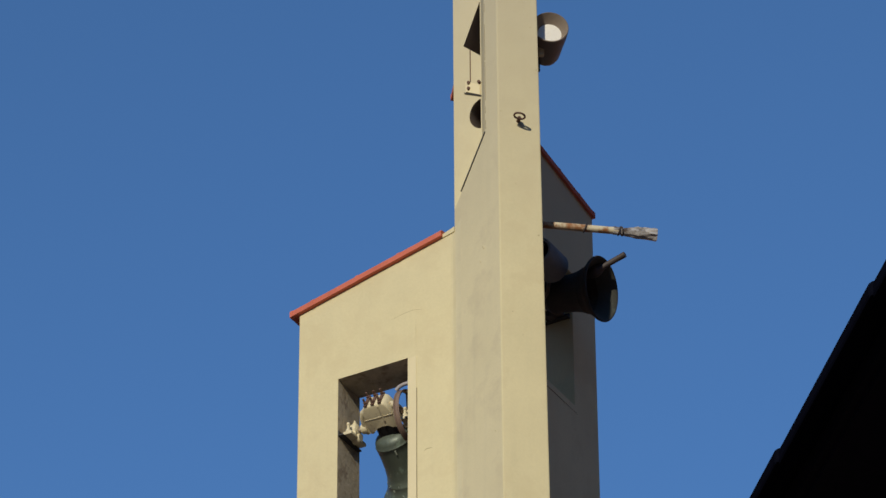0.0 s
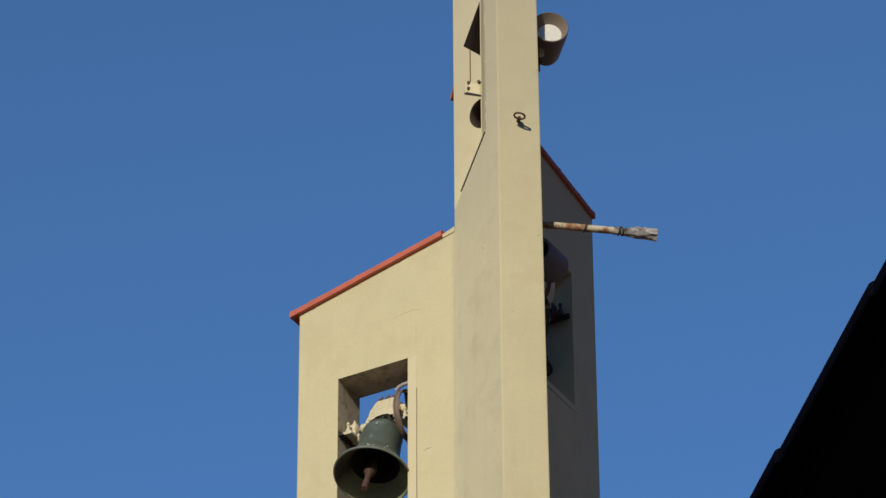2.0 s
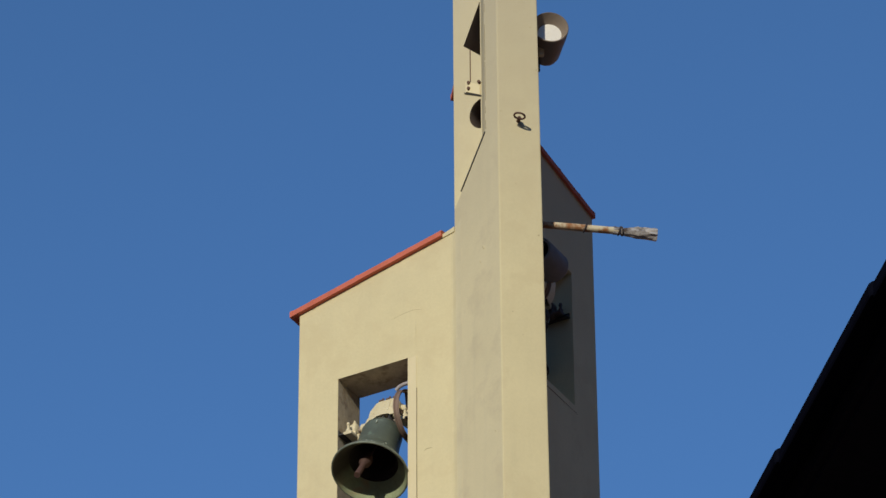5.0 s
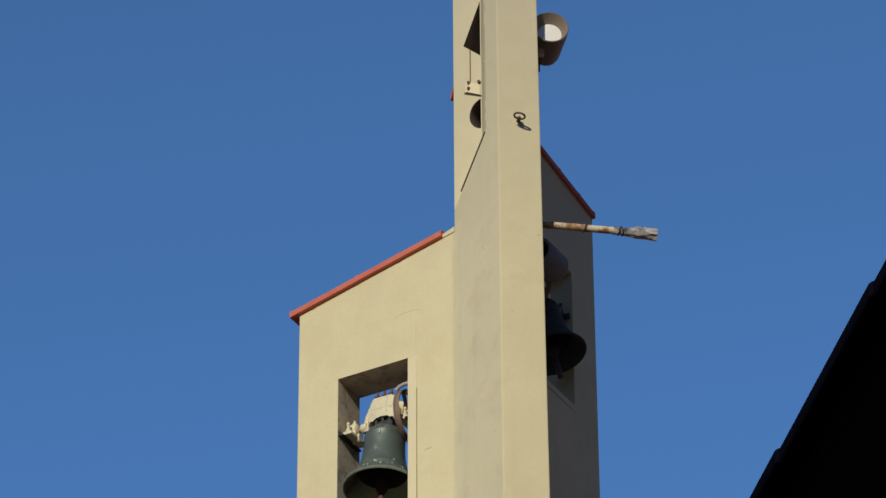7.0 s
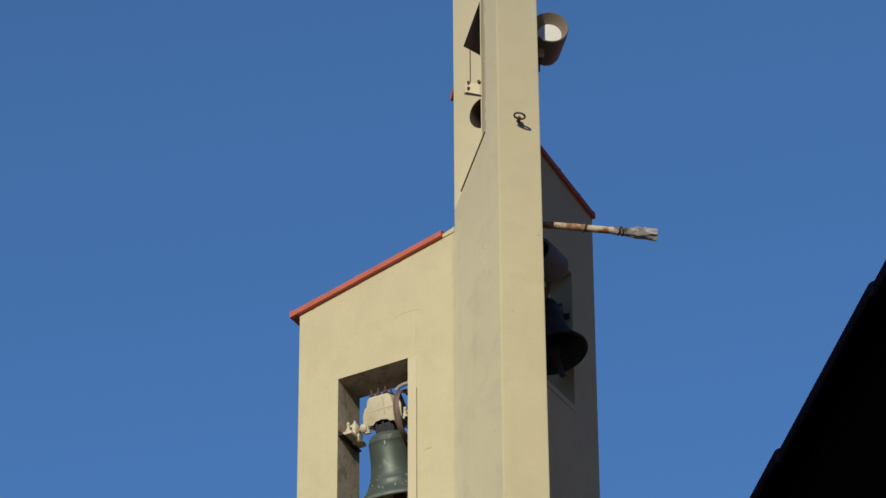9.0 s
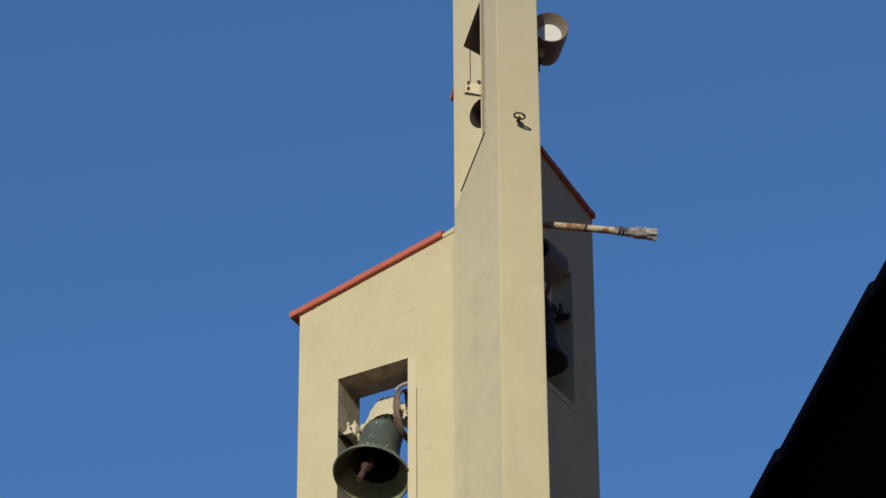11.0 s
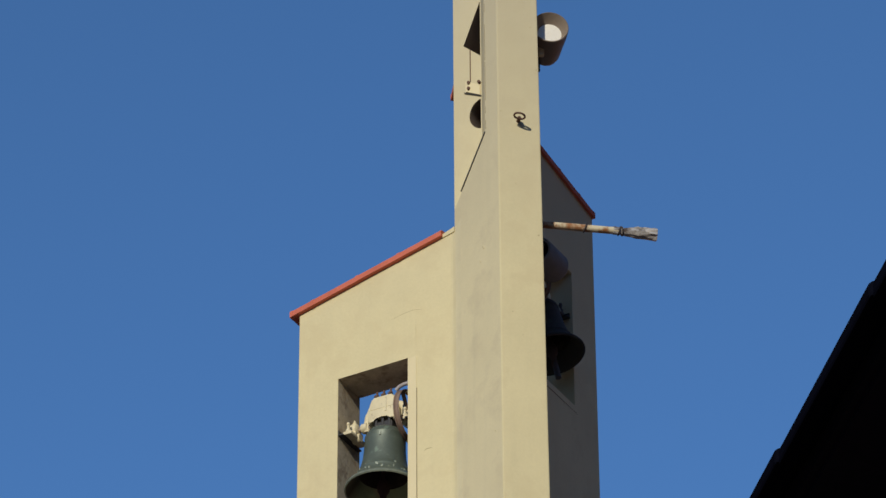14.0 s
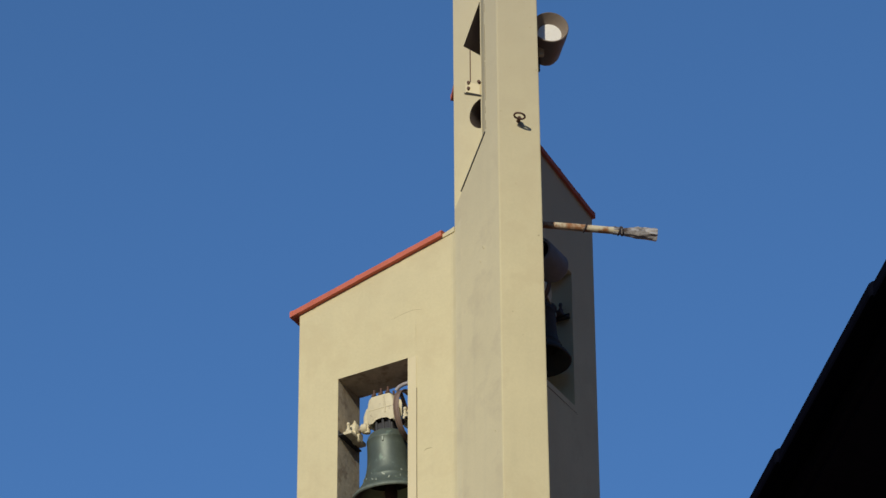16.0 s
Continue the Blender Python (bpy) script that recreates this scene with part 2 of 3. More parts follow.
def build_pier():
    bm = bmesh.new()

    def v(p, z):
        return bm.verts.new((p.x, p.y, z))

    lo = {k: v(p, 0) for k, p in (("0", P0), ("1", P1), ("2", P2 + along(9.8) * 0.126), ("3", P3), ("4", P4))}
    hi = {k: v(p, TOP) for k, p in (("0", P0), ("1", P1), ("2", P2 - along(9.8) * 0.017), ("3", P3), ("4", P4), ("A", A), ("B", B))}
    l0, la, lb = v(P0, 23.907), v(A, 24.485), v(B, 24.5)
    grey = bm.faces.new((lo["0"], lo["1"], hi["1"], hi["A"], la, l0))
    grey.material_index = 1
    bm.faces.new((lo["1"], lo["2"], hi["2"], hi["1"]))
    bm.faces.new((lo["2"], lo["3"], hi["3"], hi["2"]))
    bm.faces.new((lo["3"], lo["4"], hi["4"], hi["3"]))
    bm.faces.new((lo["4"], lo["0"], l0, hi["0"], hi["4"]))
    bm.faces.new((la, hi["A"], hi["B"], lb))
    bm.faces.new((l0, la, lb))
    bm.faces.new([hi[k] for k in ("0", "B", "A", "1", "2", "3", "4")])
    bm.faces.new([lo[k] for k in "01234"])
    arris = [e for e in bm.edges if {e.verts[0], e.verts[1]} in ({lo["1"], hi["1"]}, {lo["2"], hi["2"]})]
    # pierced fin: a pointed opening and a round one
    pointed = [on_left(-0.302, 26.28), on_left(-0.113, 25.80), on_left(-0.2, 25.72), on_left(-0.302, 25.62)]
    c, r = (-0.325, 24.935), 0.15
    arc = [(c[0] + r * math.cos(a), c[1] + r * 1.18 * math.sin(a)) for a in (radians(81 - 162 * k / 16) for k in range(17))]
    round_hole = [on_left(s, z) for s, z in arc]
    rims = fill_with_holes(bm, [l0, lb, hi["B"], hi["0"]], [pointed, round_hole])
    inward = along(RIGHT) * 0.4
    for rim in rims:
        deep = [bm.verts.new(q.co + inward) for q in rim]
        for k in range(len(rim)):
            j = (k + 1) % len(rim)
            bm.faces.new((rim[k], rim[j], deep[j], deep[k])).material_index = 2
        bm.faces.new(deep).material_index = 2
    bmesh.ops.bevel(bm, geom=arris, offset=0.012, segments=2, affect="EDGES", profile=0.6)
    return bm


tower_part("pier", build_pier(), [PLASTER, PLASTER_GREY, HOLE_BROWN])


def wing(at, s0, s1, top0, top1, hole, thick=WING_T):
    """Wall between s0 and s1 with an opening through it: hole is (near, far, sill, head)."""
    bm = bmesh.new()
    rings = []
    for out in (0, -thick):
        o = [at(s0, 0, out), at(s1, 0, out), at(s1, top1, out), at(s0, top0, out)]
        n, f, sill, head = hole
        i = [at(n, sill, out), at(f, sill, out), at(f, head, out), at(n, head, out)]
        rings.append(([bm.verts.new(p) for p in o], [bm.verts.new(p) for p in i]))
    for o, i in rings:
        for k in range(4):
            j = (k + 1) % 4
            bm.faces.new((o[k], o[j], i[j], i[k]))
    (o0, i0), (o1, i1) = rings
    for k in range(4):
        j = (k + 1) % 4
        bm.faces.new((o0[k], o0[j], o1[j], o1[k]))
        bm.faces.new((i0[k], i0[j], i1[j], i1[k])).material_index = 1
    bm.edges.ensure_lookup_table()
    upright = [e for e in bm.edges if abs((e.verts[0].co - e.verts[1].co).normalized().z) > 0.99]
    bmesh.ops.bevel(bm, geom=upright, offset=0.007, segments=2, affect="EDGES", profile=0.5)
    return bm


low_wing = tower_part("low_wing", wing(on_left, -0.03, 1.728, 23.69, 23.265, (0.517, 1.285, 20.72, 22.408)), [PLASTER, SHADED_CEMENT])
middle_wing = tower_part("middle_wing", wing(on_right, -0.5, 1.08, 24.58, 24.34, (-0.045, 0.612, 21.945, 23.43)), [PLASTER, PLASTER])
# dark tube that stands for the thin shadow beneath the sill
tower_part("joint", tube([on_right(-0.05, 21.875), on_right(0.3, 21.876), on_right(0.665, 21.875)], [0.006, 0.005, 0.002], 6), CRACK, "dark line in place of the sill's thin shadow", parent=middle_wing)


tower_part("core", prism([P4 + along(RIGHT) * 0.004, P3 + along(RIGHT) * 0.004, Vector((0.9, 34.5, 0)), Vector((0.36, 34.5, 0))], 0, 24.4), PLASTER)


def build_fillet():
    """Trowelled hollow where the low wing meets the pier: an arc that leaves both faces smoothly."""
    bm = bmesh.new()
    d0, d1 = along(LEFT), (P1 - P0).normalized()
    a, b = P0 + d0 * 0.045, P0 + d1 * 0.11
    rows_ = []
    for i in range(7):
        u = i / 6
        p = a * (1 - u) ** 2 + P0 * 2 * u * (1 - u) + b * u * u 
        rows_.append([bm.verts.new((p.x, p.y, z)) for z in (0.0, 23.64 + 0.25 * max(0.0, u - 0.5))])
    for i, (q, w) in enumerate(zip(rows_, rows_[1:])):
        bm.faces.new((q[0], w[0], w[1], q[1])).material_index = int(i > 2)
    back = [bm.verts.new((P0.x, P0.y, z)) for z in (0.0, 23.64)]
    bm.faces.new([q[1] for q in rows_] + [back[1]])
    bm.faces.new([q[0] for q in rows_] + [back[0]])
    return bm


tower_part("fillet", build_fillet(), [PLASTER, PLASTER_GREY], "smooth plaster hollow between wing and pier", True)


def rear(s, z, out=0.0):
    p = Vector((0.27, 33.95, 0)) + along(100) * s + along(10) * out
    return Vector((p.x, p.y, z))


tower_part("high_wing", prism([rear(0, 0), rear(0.85, 0), rear(0.85, 0, 0.36), rear(0, 0, 0.36)], 0, [26.2, 26.0, 26.0, 26.2]), PLASTER)


def coping(at, cuts, zb, side, rise, thick, lap=0.035, turn=-1):
    """Row of coping tiles; cuts: where one tile ends and the next begins; the lower end of each laps over the next."""
    for k, (a, b) in enumerate(zip(cuts, cuts[1:])):
        bm = bmesh.new()
        ends = []
        for s, grow in ((a + 0.002, 0.0), (b - 0.03, 0.0), (b - 0.028, 0.003), (b + 0.004, 0.0035)):
            z = zb(s)
            prof = [(lap + grow, z - grow), (lap + grow, z + side + grow), (lap * 0.4, z + side + rise * 0.45 + grow), (-thick / 2, z + side + rise + grow),
                    (-thick - lap * 0.4, z + side + rise * 0.45 + grow), (-thick - lap - grow, z + side + grow), (-thick - lap - grow, z - grow)]
            ends.append([bm.verts.new(at(s, q, o)) for o, q in prof])
        for u, w in zip(ends, ends[1:]):
            for i in range(len(u)):
                j = (i + 1) % len(u)
                bm.faces.new((u[i], u[j], w[j], w[i]))
        bm.faces.new(ends[0]), bm.faces.new(ends[-1])
        bm.transform(Matrix.Translation((0, 0, random.uniform(-0.003, 0.003))))
        tower_part("coping_tile", bm, TERRACOTTA, "red terracotta coping tile" if k == 0 else "")


coping(on_left, [0.125, 0.615, 1.075, 1.575, 1.808], lambda s: 23.667 - 0.2337 * s, 0.056, 0.032, WING_T, 0.044)
coping(on_right, [-0.02, 0.38, 0.78, 1.082], lambda s: 24.478 - 0.15 * s, 0.055, 0.04, WING_T, 0.03)
coping(lambda s, z, o: rear(s, z, -o), [0.0, 0.45, 0.88], lambda s: 26.17 - 0.2 * s, 0.05, 0.05, 0.36, 0.03)

# mortar at the head of the low coping
bm = bmesh.new()
hexa([on_left(0.0, 23.66, 0.012), on_left(0.135, 23.63, 0.012), on_left(0.135, 23.665, 0.012), on_left(0.0, 23.715, 0.012),
      on_left(0.0, 23.66, -0.39), on_left(0.135, 23.63, -0.39), on_left(0.135, 23.665, -0.39), on_left(0.0, 23.715, -0.39)], bm)
tower_part("mortar_fillet", bm, PLASTER)

# smooth strip beside the bell opening, with the joint along it
bm = hexa([on_left(0.425, 20.72, 0.005), on_left(0.516, 20.72, 0.005), on_left(0.516, 22.40, 0.005), on_left(0.425, 22.40, 0.005),
           on_left(0.425, 20.72, -0.05), on_left(0.516, 20.72, -0.05), on_left(0.516, 22.40, -0.05), on_left(0.425, 22.40, -0.05)])
tower_part("jamb_strip", bm, PLASTER_LIGHT, "smoother pale plaster strip")
tower_part("joint", tube([on_left(0.421, 20.75), on_left(0.423, 21.4), on_left(0.421, 22.05)], 0.0045, 6), CRACK, "thin dark plaster joint")
# hairline cracks
tower_part("crack", tube([on_left(0.70, 22.885), on_left(0.62, 22.905), on_left(0.53, 22.92), on_left(0.45, 22.925), on_left(0.36, 22.90)], [0.001, 0.002, 0.0025, 0.002, 0.001], 6), CRACK_PALE, "hairline crack")
tower_part("crack", tube([on_left(0.35, 21.345), on_left(0.31, 21.36), on_left(0.262, 21.356)], [0.002, 0.005, 0.002], 6), CRACK_PALE)
tower_part("crack", tube([on_left(0.427, 22.86), on_left(0.43, 22.7), on_left(0.427, 22.5)], [0.001, 0.003, 0.001], 6), CRACK_PALE)
# small pits and blown spots in the plaster of the slab
pits = bmesh.new()
for q in range(16):
    f, zz = random.uniform(0.06, 0.95), random.uniform(20.5, 26.2)
    on = P1.lerp(P2, f) if q % 3 else P0.lerp(P1, f * 0.9 + 0.05)
    if q % 3 or zz < 23.8:
        box(Matrix.Translation((on.x, on.y, zz)) @ pose(0, 0, 0, random.uniform(-30, 30), random.uniform(-40, 40), 10), random.uniform(0.006, 0.02), 0.006, random.uniform(0.005, 0.016), bm=pits, bevel=0.002)
tagged(tower_part("plaster_pits", pits, CRACK_PALE, "small pits in the plaster"), kind="stuff")
# dark joint on the sloping shoulder and up the slab's edge
tower_part("flashing", tube([A + Vector((0, -0.003, 24.49)), (P0 * 0.78 + A * 0.22) + Vector((-0.002, -0.006, 24.05))], [0.009, 0.007], 8), DARK_IRON, "narrow dark flashing on the sloping ledge")
UPRIGHT = A * 0.94 + P1 * 0.06
for z0, z1 in ((24.52, 24.62), (24.7, 24.78), (24.85, 25.3), (25.32, 25.75), (25.9, 26.0)):
    tower_part("slab_joint", tube([UPRIGHT + Vector((0, 0, z0)), UPRIGHT + Vector((0, 0, z1))], 0.0035, 6), CRACK, "thin dark joint")

# bolted plate on the fin
plate = tower_part("cover_plate", hexa([on_left(-0.14, 25.24, 0.012), on_left(-0.30, 25.15, 0.012), on_left(-0.30, 25.27, 0.012), on_left(-0.14, 25.36, 0.012),
                                        on_left(-0.14, 25.24, -0.01), on_left(-0.30, 25.15, -0.01), on_left(-0.30, 25.27, -0.01), on_left(-0.14, 25.36, -0.01)]), PLASTER_LIGHT, "cream bolted cover plate")
for s, z in ((-0.178, 25.33), (-0.178, 25.262), (-0.292, 25.3)):
    tower_part("bolt", tube([on_left(s, z, 0.0), on_left(s, z, 0.03)], 0.016, 10), RUST, "dark bolt", True, None)
tower_part("plate_flange", hexa([on_left(-0.125, 25.224, 0.016), on_left(-0.31, 25.132, 0.016), on_left(-0.31, 25.141, 0.016), on_left(-0.125, 25.233, 0.016),
                                 on_left(-0.125, 25.222, -0.01), on_left(-0.31, 25.13, -0.01), on_left(-0.31, 25.143, -0.01), on_left(-0.125, 25.235, -0.01)]), DARK_IRON, "dark plate flange")
tower_part("conduit", tube([on_left(-0.19, 25.35, 0.004), on_left(-0.19, 25.73, 0.004)], 0.005, 8), RUST, "thin dark conduit")

# eye bolt on the slab
eye = tagged(empty("eye_bolt", Matrix.Translation((0.723, 33.032, 24.497))), "rusty iron ring bolt fixed in the slab", "eye bolt")
n_front = along(280)
ring = bmesh.new()
tilt = Matrix.Translation(n_front * 0.115 + Vector((-0.008, 0, -0.016))) @ Vector((0.2, -0.02, 1.0)).to_track_quat("Z", "Y").to_matrix().to_4x4()
k, m_ = 24, 8
vs = [[ring.verts.new(tilt @ Vector(((0.052 + 0.009 * math.cos(b)) * math.cos(a), (0.052 + 0.009 * math.cos(b)) * math.sin(a), 0.01 * math.sin(b))))
       for b in (2 * math.pi * j / m_ for j in range(m_))] for a in (2 * math.pi * i / k for i in range(k))]
for i in range(k):
    for j in range(m_):
        ring.faces.new((vs[i][j], vs[(i + 1) % k][j], vs[(i + 1) % k][(j + 1) % m_], vs[i][(j + 1) % m_]))
part("ring", ring, RUST, eye, "", True)
part("shank", tube([n_front * -0.02, n_front * 0.06, n_front * 0.085 + Vector((-0.004, 0, -0.022))], 0.019, 10), RUST, eye, "", True)


# ---------------- floodlight and loudspeaker ----------------
def loft(sections, steps=40, bm=None):
    """Skin over circles: (y, radius, z of the centre) from front to back."""
    bm = bm or bmesh.new()
    rings = [[bm.verts.new((r * math.cos(2 * math.pi * i / steps), y, zc + r * math.sin(2 * math.pi * i / steps))) for i in range(steps)] for y, r, zc in sections]
    for u, w in zip(rings, rings[1:]):
        for i in range(steps):
            j = (i + 1) % steps
            bm.faces.new((u[i], u[j], w[j], w[i]))
    return bm, rings


def hooded_lamp(name, m, label):
    """Hooded floodlight that looks along its own -y; the hood rises over the glass like an eyelid."""
    thing = tagged(empty(name, m), label, "floodlight")
    shell, rings = loft([(0.07, 0.118, 0.0), (0.03, 0.15, 0.015), (-0.012, 0.166, 0.026), (-0.018, 0.172, 0.026), (-0.012, 0.179, 0.026), (0.06, 0.178, 0.024),
                         (0.22, 0.158, 0.01), (0.37, 0.138, -0.01), (0.415, 0.12, -0.014), (0.43, 0.08, -0.015)])
    shell.faces.new(rings[-1])
    part("housing", shell, HOUSING, thing, "brown-grey metal hood", True)
    glass, rings = loft([(0.07, 0.118, 0.0), (0.066, 0.08, 0.0), (0.063, 0.04, 0.0)])
    glass.faces.new(rings[-1])
    part("lens", glass, LENS, thing, "white round lamp glass", True)
    return thing


flood = hooded_lamp("floodlight", Matrix.Translation((1.057, 33.24, 25.72)) @ pose(0, 0, 0, 0, 0, 6), "hooded grey floodlight with white glass on the tower")
part("bracket", box(pose(-0.075, 0.15, -0.165), 0.055, 0.06, 0.085, bevel=0.01), CREAM_IRON, flood, "pale painted bracket")
part("arm", box(pose(-0.1, 0.24, -0.2), 0.045, 0.035, 0.26, bevel=0.006), DARK_IRON, flood)
part("arm", box(pose(-0.145, 0.24, -0.31), 0.12, 0.03, 0.03, bevel=0.004), DARK_IRON, flood)

speaker = tagged(empty("loudspeaker", Matrix.Translation(on_right(-0.122, 23.115, 0.12)) @ pose(0, 0, 0, 0, 0, RIGHT)), "grey cylindrical loudspeaker fixed to the wing wall", "loudspeaker")
lie = Matrix.Diagonal((1, 1.2, 1.2, 1)) @ pose(0, 0, 0, 0, 90, 0)
part("case", lathe([(0.105, -0.2), (0.125, -0.205), (0.132, -0.19), (0.132, 0.155), (0.12, 0.18), (0.06, 0.192), (0.0, 0.195)], 36, m=lie), STEEL_PALE, speaker, "pale grey metal case", True)
part("horn_mouth", lathe([(0.108, -0.203), (0.1, -0.1), (0.06, 0.0), (0.0, 0.02)], 36, m=lie), DARK_IRON, speaker, "dark open mouth", True)
part("knob", lathe([(0.0, 0.2), (0.024, 0.2), (0.028, 0.26), (0.018, 0.285), (0.0, 0.287)], 16, m=pose(0, 0, 0.07) @ lie), DARK_IRON, speaker, "", True)
part("bracket", box(pose(0.0, 0.075, 0.12), 0.06, 0.17, 0.012, bevel=0.003), DARK_IRON, speaker)
part("bracket", box(pose(0.0, 0.075, -0.0), 0.06, 0.12, 0.03, bevel=0.003), DARK_IRON, speaker)

# ---------------- pole with its wrapping ----------------
POLE0 = Vector((0.888, 33.405, 23.57))
pd = along(9.5)
pole = tagged(empty("flag_pole", Matrix.Translation(POLE0)), "rusty cream pole with a tied grey wrapping, fixed to the tower", "pole")
reach = 1.163
part("shaft", tube([pd * 0.0, pd * 0.176, pd * 0.4, pd * 0.78, pd * 0.82], [0.034, 0.034, 0.035, 0.035, 0.033], 18), POLE_MAT, pole, "cream paint flaking to rust", True)
wrap = bmesh.new()
rows = []
for i in range(15):
    f = i / 14
    s = 0.74 + (reach - 0.74) * f
    base = 0.037 + 0.022 * min(1.0, max(0.0, (f - 0.2) / 0.4))
    if 0.14 < f < 0.25:
        base = 0.036
    up = Vector((0, 0, 1))
    sd = pd.cross(up)
    ringv = []
    for j in range(26):
        a = 2 * math.pi * j / 26
        rr = base * (1 + 0.3 * noise.noise(Vector((f * 2.5, math.cos(a) * 2.6, math.sin(a) * 2.6 + f * 1.5))) + 0.16 * noise.noise(Vector((f * 8, math.cos(a) * 5, math.sin(a) * 5))))
        ringv.append(wrap.verts.new(pd * s + (sd * math.cos(a) + up * math.sin(a)) * rr + up * (-0.008 * f)))
    rows.append(ringv)
for u, w in zip(rows, rows[1:]):
    for j in range(26):
        wrap.faces.new((u[j], u[(j + 1) % 26], w[(j + 1) % 26], w[j]))
wrap.faces.new(rows[0]), wrap.faces.new(rows[-1])
part("wrapping", wrap, WRAP, pole, "crumpled grey plastic wrapping", True)
for s, lean in ((0.8, 0.01), (0.825, -0.008), (0.47, 0.015)):
    pts = [pd * (s + lean * math.sin(a)) + (pd.cross(Vector((0, 0, 1))) * math.cos(a) + Vector((0, 0, 1)) * math.sin(a)) * 0.042 for a in (2 * math.pi * j / 16 for j in range(17))]
    part("tie", tube(pts, 0.008, 6), GREASY, pole, "dark brown cord tie", True)
part("wall_socket", lathe([(0.0, 0.0), (0.055, 0.0), (0.055, 0.035), (0.04, 0.05), (0.036, 0.06)], 20, m=pose(0, 0, 0, 0, 90, 9.5)), DARK_IRON, pole, "", True)


# ---------------- bells ----------------
def bell(name, m, size, label, inside, outside, edge, cast, tongue, looks, flare, tall, wheel_x, half_l, half_r, tail):
    """Bell on its axle; origin at the axle, which runs along x; it hangs down -z and swings in y."""
    thing = tagged(empty(name, m), label, "bell", "swinging bells of the tower")
    s = size

    def shape(profile):
        """Profile in metres: the lip widened by flare, the height by tall."""
        return [(r * s * (1 + flare * max(0.0, min(1.0, (-z - 0.45) / 0.37))), z * tall * s) for r, z in profile]

    out = [(0.0, -0.1), (0.085, -0.1), (0.132, -0.112), (0.168, -0.136), (0.187, -0.168), (0.196, -0.2), (0.199, -0.203), (0.2, -0.213), (0.198, -0.218),
           (0.199, -0.28), (0.202, -0.36), (0.21, -0.46), (0.225, -0.545), (0.246, -0.615), (0.252, -0.62), (0.256, -0.635), (0.255, -0.642),
           (0.279, -0.69), (0.314, -0.74), (0.32, -0.742), (0.328, -0.755), (0.352, -0.78), (0.362, -0.80), (0.364, -0.812), (0.358, -0.82)]
    inn = [(0.358, -0.82), (0.34, -0.812), (0.312, -0.775), (0.273, -0.715), (0.236, -0.635), (0.208, -0.55), (0.192, -0.45), (0.182, -0.3), (0.17, -0.2), (0.14, -0.16), (0.0, -0.15)]
    part("bell_body", lathe(shape(out), 64), outside, thing, looks[0], True)
    part("bell_lip_inside", lathe(shape(inn[:5]), 64), inside, thing, looks[1], True)
    part("bell_throat", lathe(shape(inn[4:]), 64), THROAT, thing, "dark inside of the bell, shade in its colour", True)
    part("lip_edge", lathe(shape([(0.3545, -0.781), (0.3645, -0.798), (0.3665, -0.812), (0.3595, -0.8225), (0.35, -0.8195)]), 64), edge, thing, "worn lip edge", True)
    # cast mark on the shoulder and worn relief above the lip
    part("cast_mark", box(pose(0.05 * s, -0.197 * s, -0.25 * tall * s, -3, 0, 14), 0.014, 0.012, 0.045, bevel=0.003), RELIEF, thing, "small pale cast mark")
    rl = bmesh.new()
    for q in range(17):
        a = radians(-90 + (q - 8) * 9 + random.uniform(-4, 4))
        zz = random.choice((-0.645, -0.66, -0.70, -0.72, -0.61)) + random.uniform(-0.012, 0.012)
        rr = (0.2545 + max(0.0, -0.642 - zz) * 0.6 + min(0.0, -0.642 - zz) * 0.33) * (1 + flare * 0.4)
        zz *= tall
        box(pose(rr * s * math.cos(a), rr * s * math.sin(a), zz * s) @ pose(0, 0, 0, 0, random.uniform(-40, 40), math.degrees(a) + 90), random.uniform(0.006, 0.016), 0.009, random.uniform(0.008, 0.04), bm=rl, bevel=0.002)
    tagged(part("relief", rl, cast, thing, "worn pale cast relief"), kind="stuff")
    # crown between bell and yoke
    part("crown", box(pose(0, 0, -0.07 * s), 0.2 * s, 0.13 * s, 0.13 * s, bevel=0.02), DARK_IRON, thing, "dark iron crown")
    # yoke: tapered casting with an arch beneath
    half = [(0.0, 0.045), (0.07, 0.035), (0.112, 0.0), (0.122, -0.035), (0.148, -0.035), (0.153, 0.06), (0.15, 0.13), (0.14, 0.2), (0.122, 0.245), (0.092, 0.268)]
    prof = half + [(-x, z) for x, z in reversed(half[1:])]
    yb = bmesh.new()
    ya = [yb.verts.new((x * s, -0.095 * s, z * s)) for x, z in prof]
    yc = [yb.verts.new((x * s, 0.095 * s, z * s)) for x, z in prof]
    yb.faces.new(ya), yb.faces.new(yc)
    for i in range(len(prof)):
        j = (i + 1) % len(prof)
        yb.faces.new((ya[i], ya[j], yc[j], yc[i]))
    bmesh.ops.bevel(yb, geom=[e for e in yb.edges if abs(e.verts[0].co.y - e.verts[1].co.y) < 1e-6], offset=0.022, segments=3, affect="EDGES", profile=0.5)
    yoke = part("yoke", yb, CREAM_IRON, thing, "cream painted cast iron yoke", True)
    part("yoke_seam", box(pose(0, 0, 0.125 * s), 0.304 * s, 0.196 * s, 0.01, bevel=0.003), CREAM_IRON, yoke)
    part("rib", box(pose(0.045 * s, -0.093 * s, 0.16 * s), 0.02 * s, 0.016, 0.18 * s, bevel=0.005), CREAM_IRON, yoke)
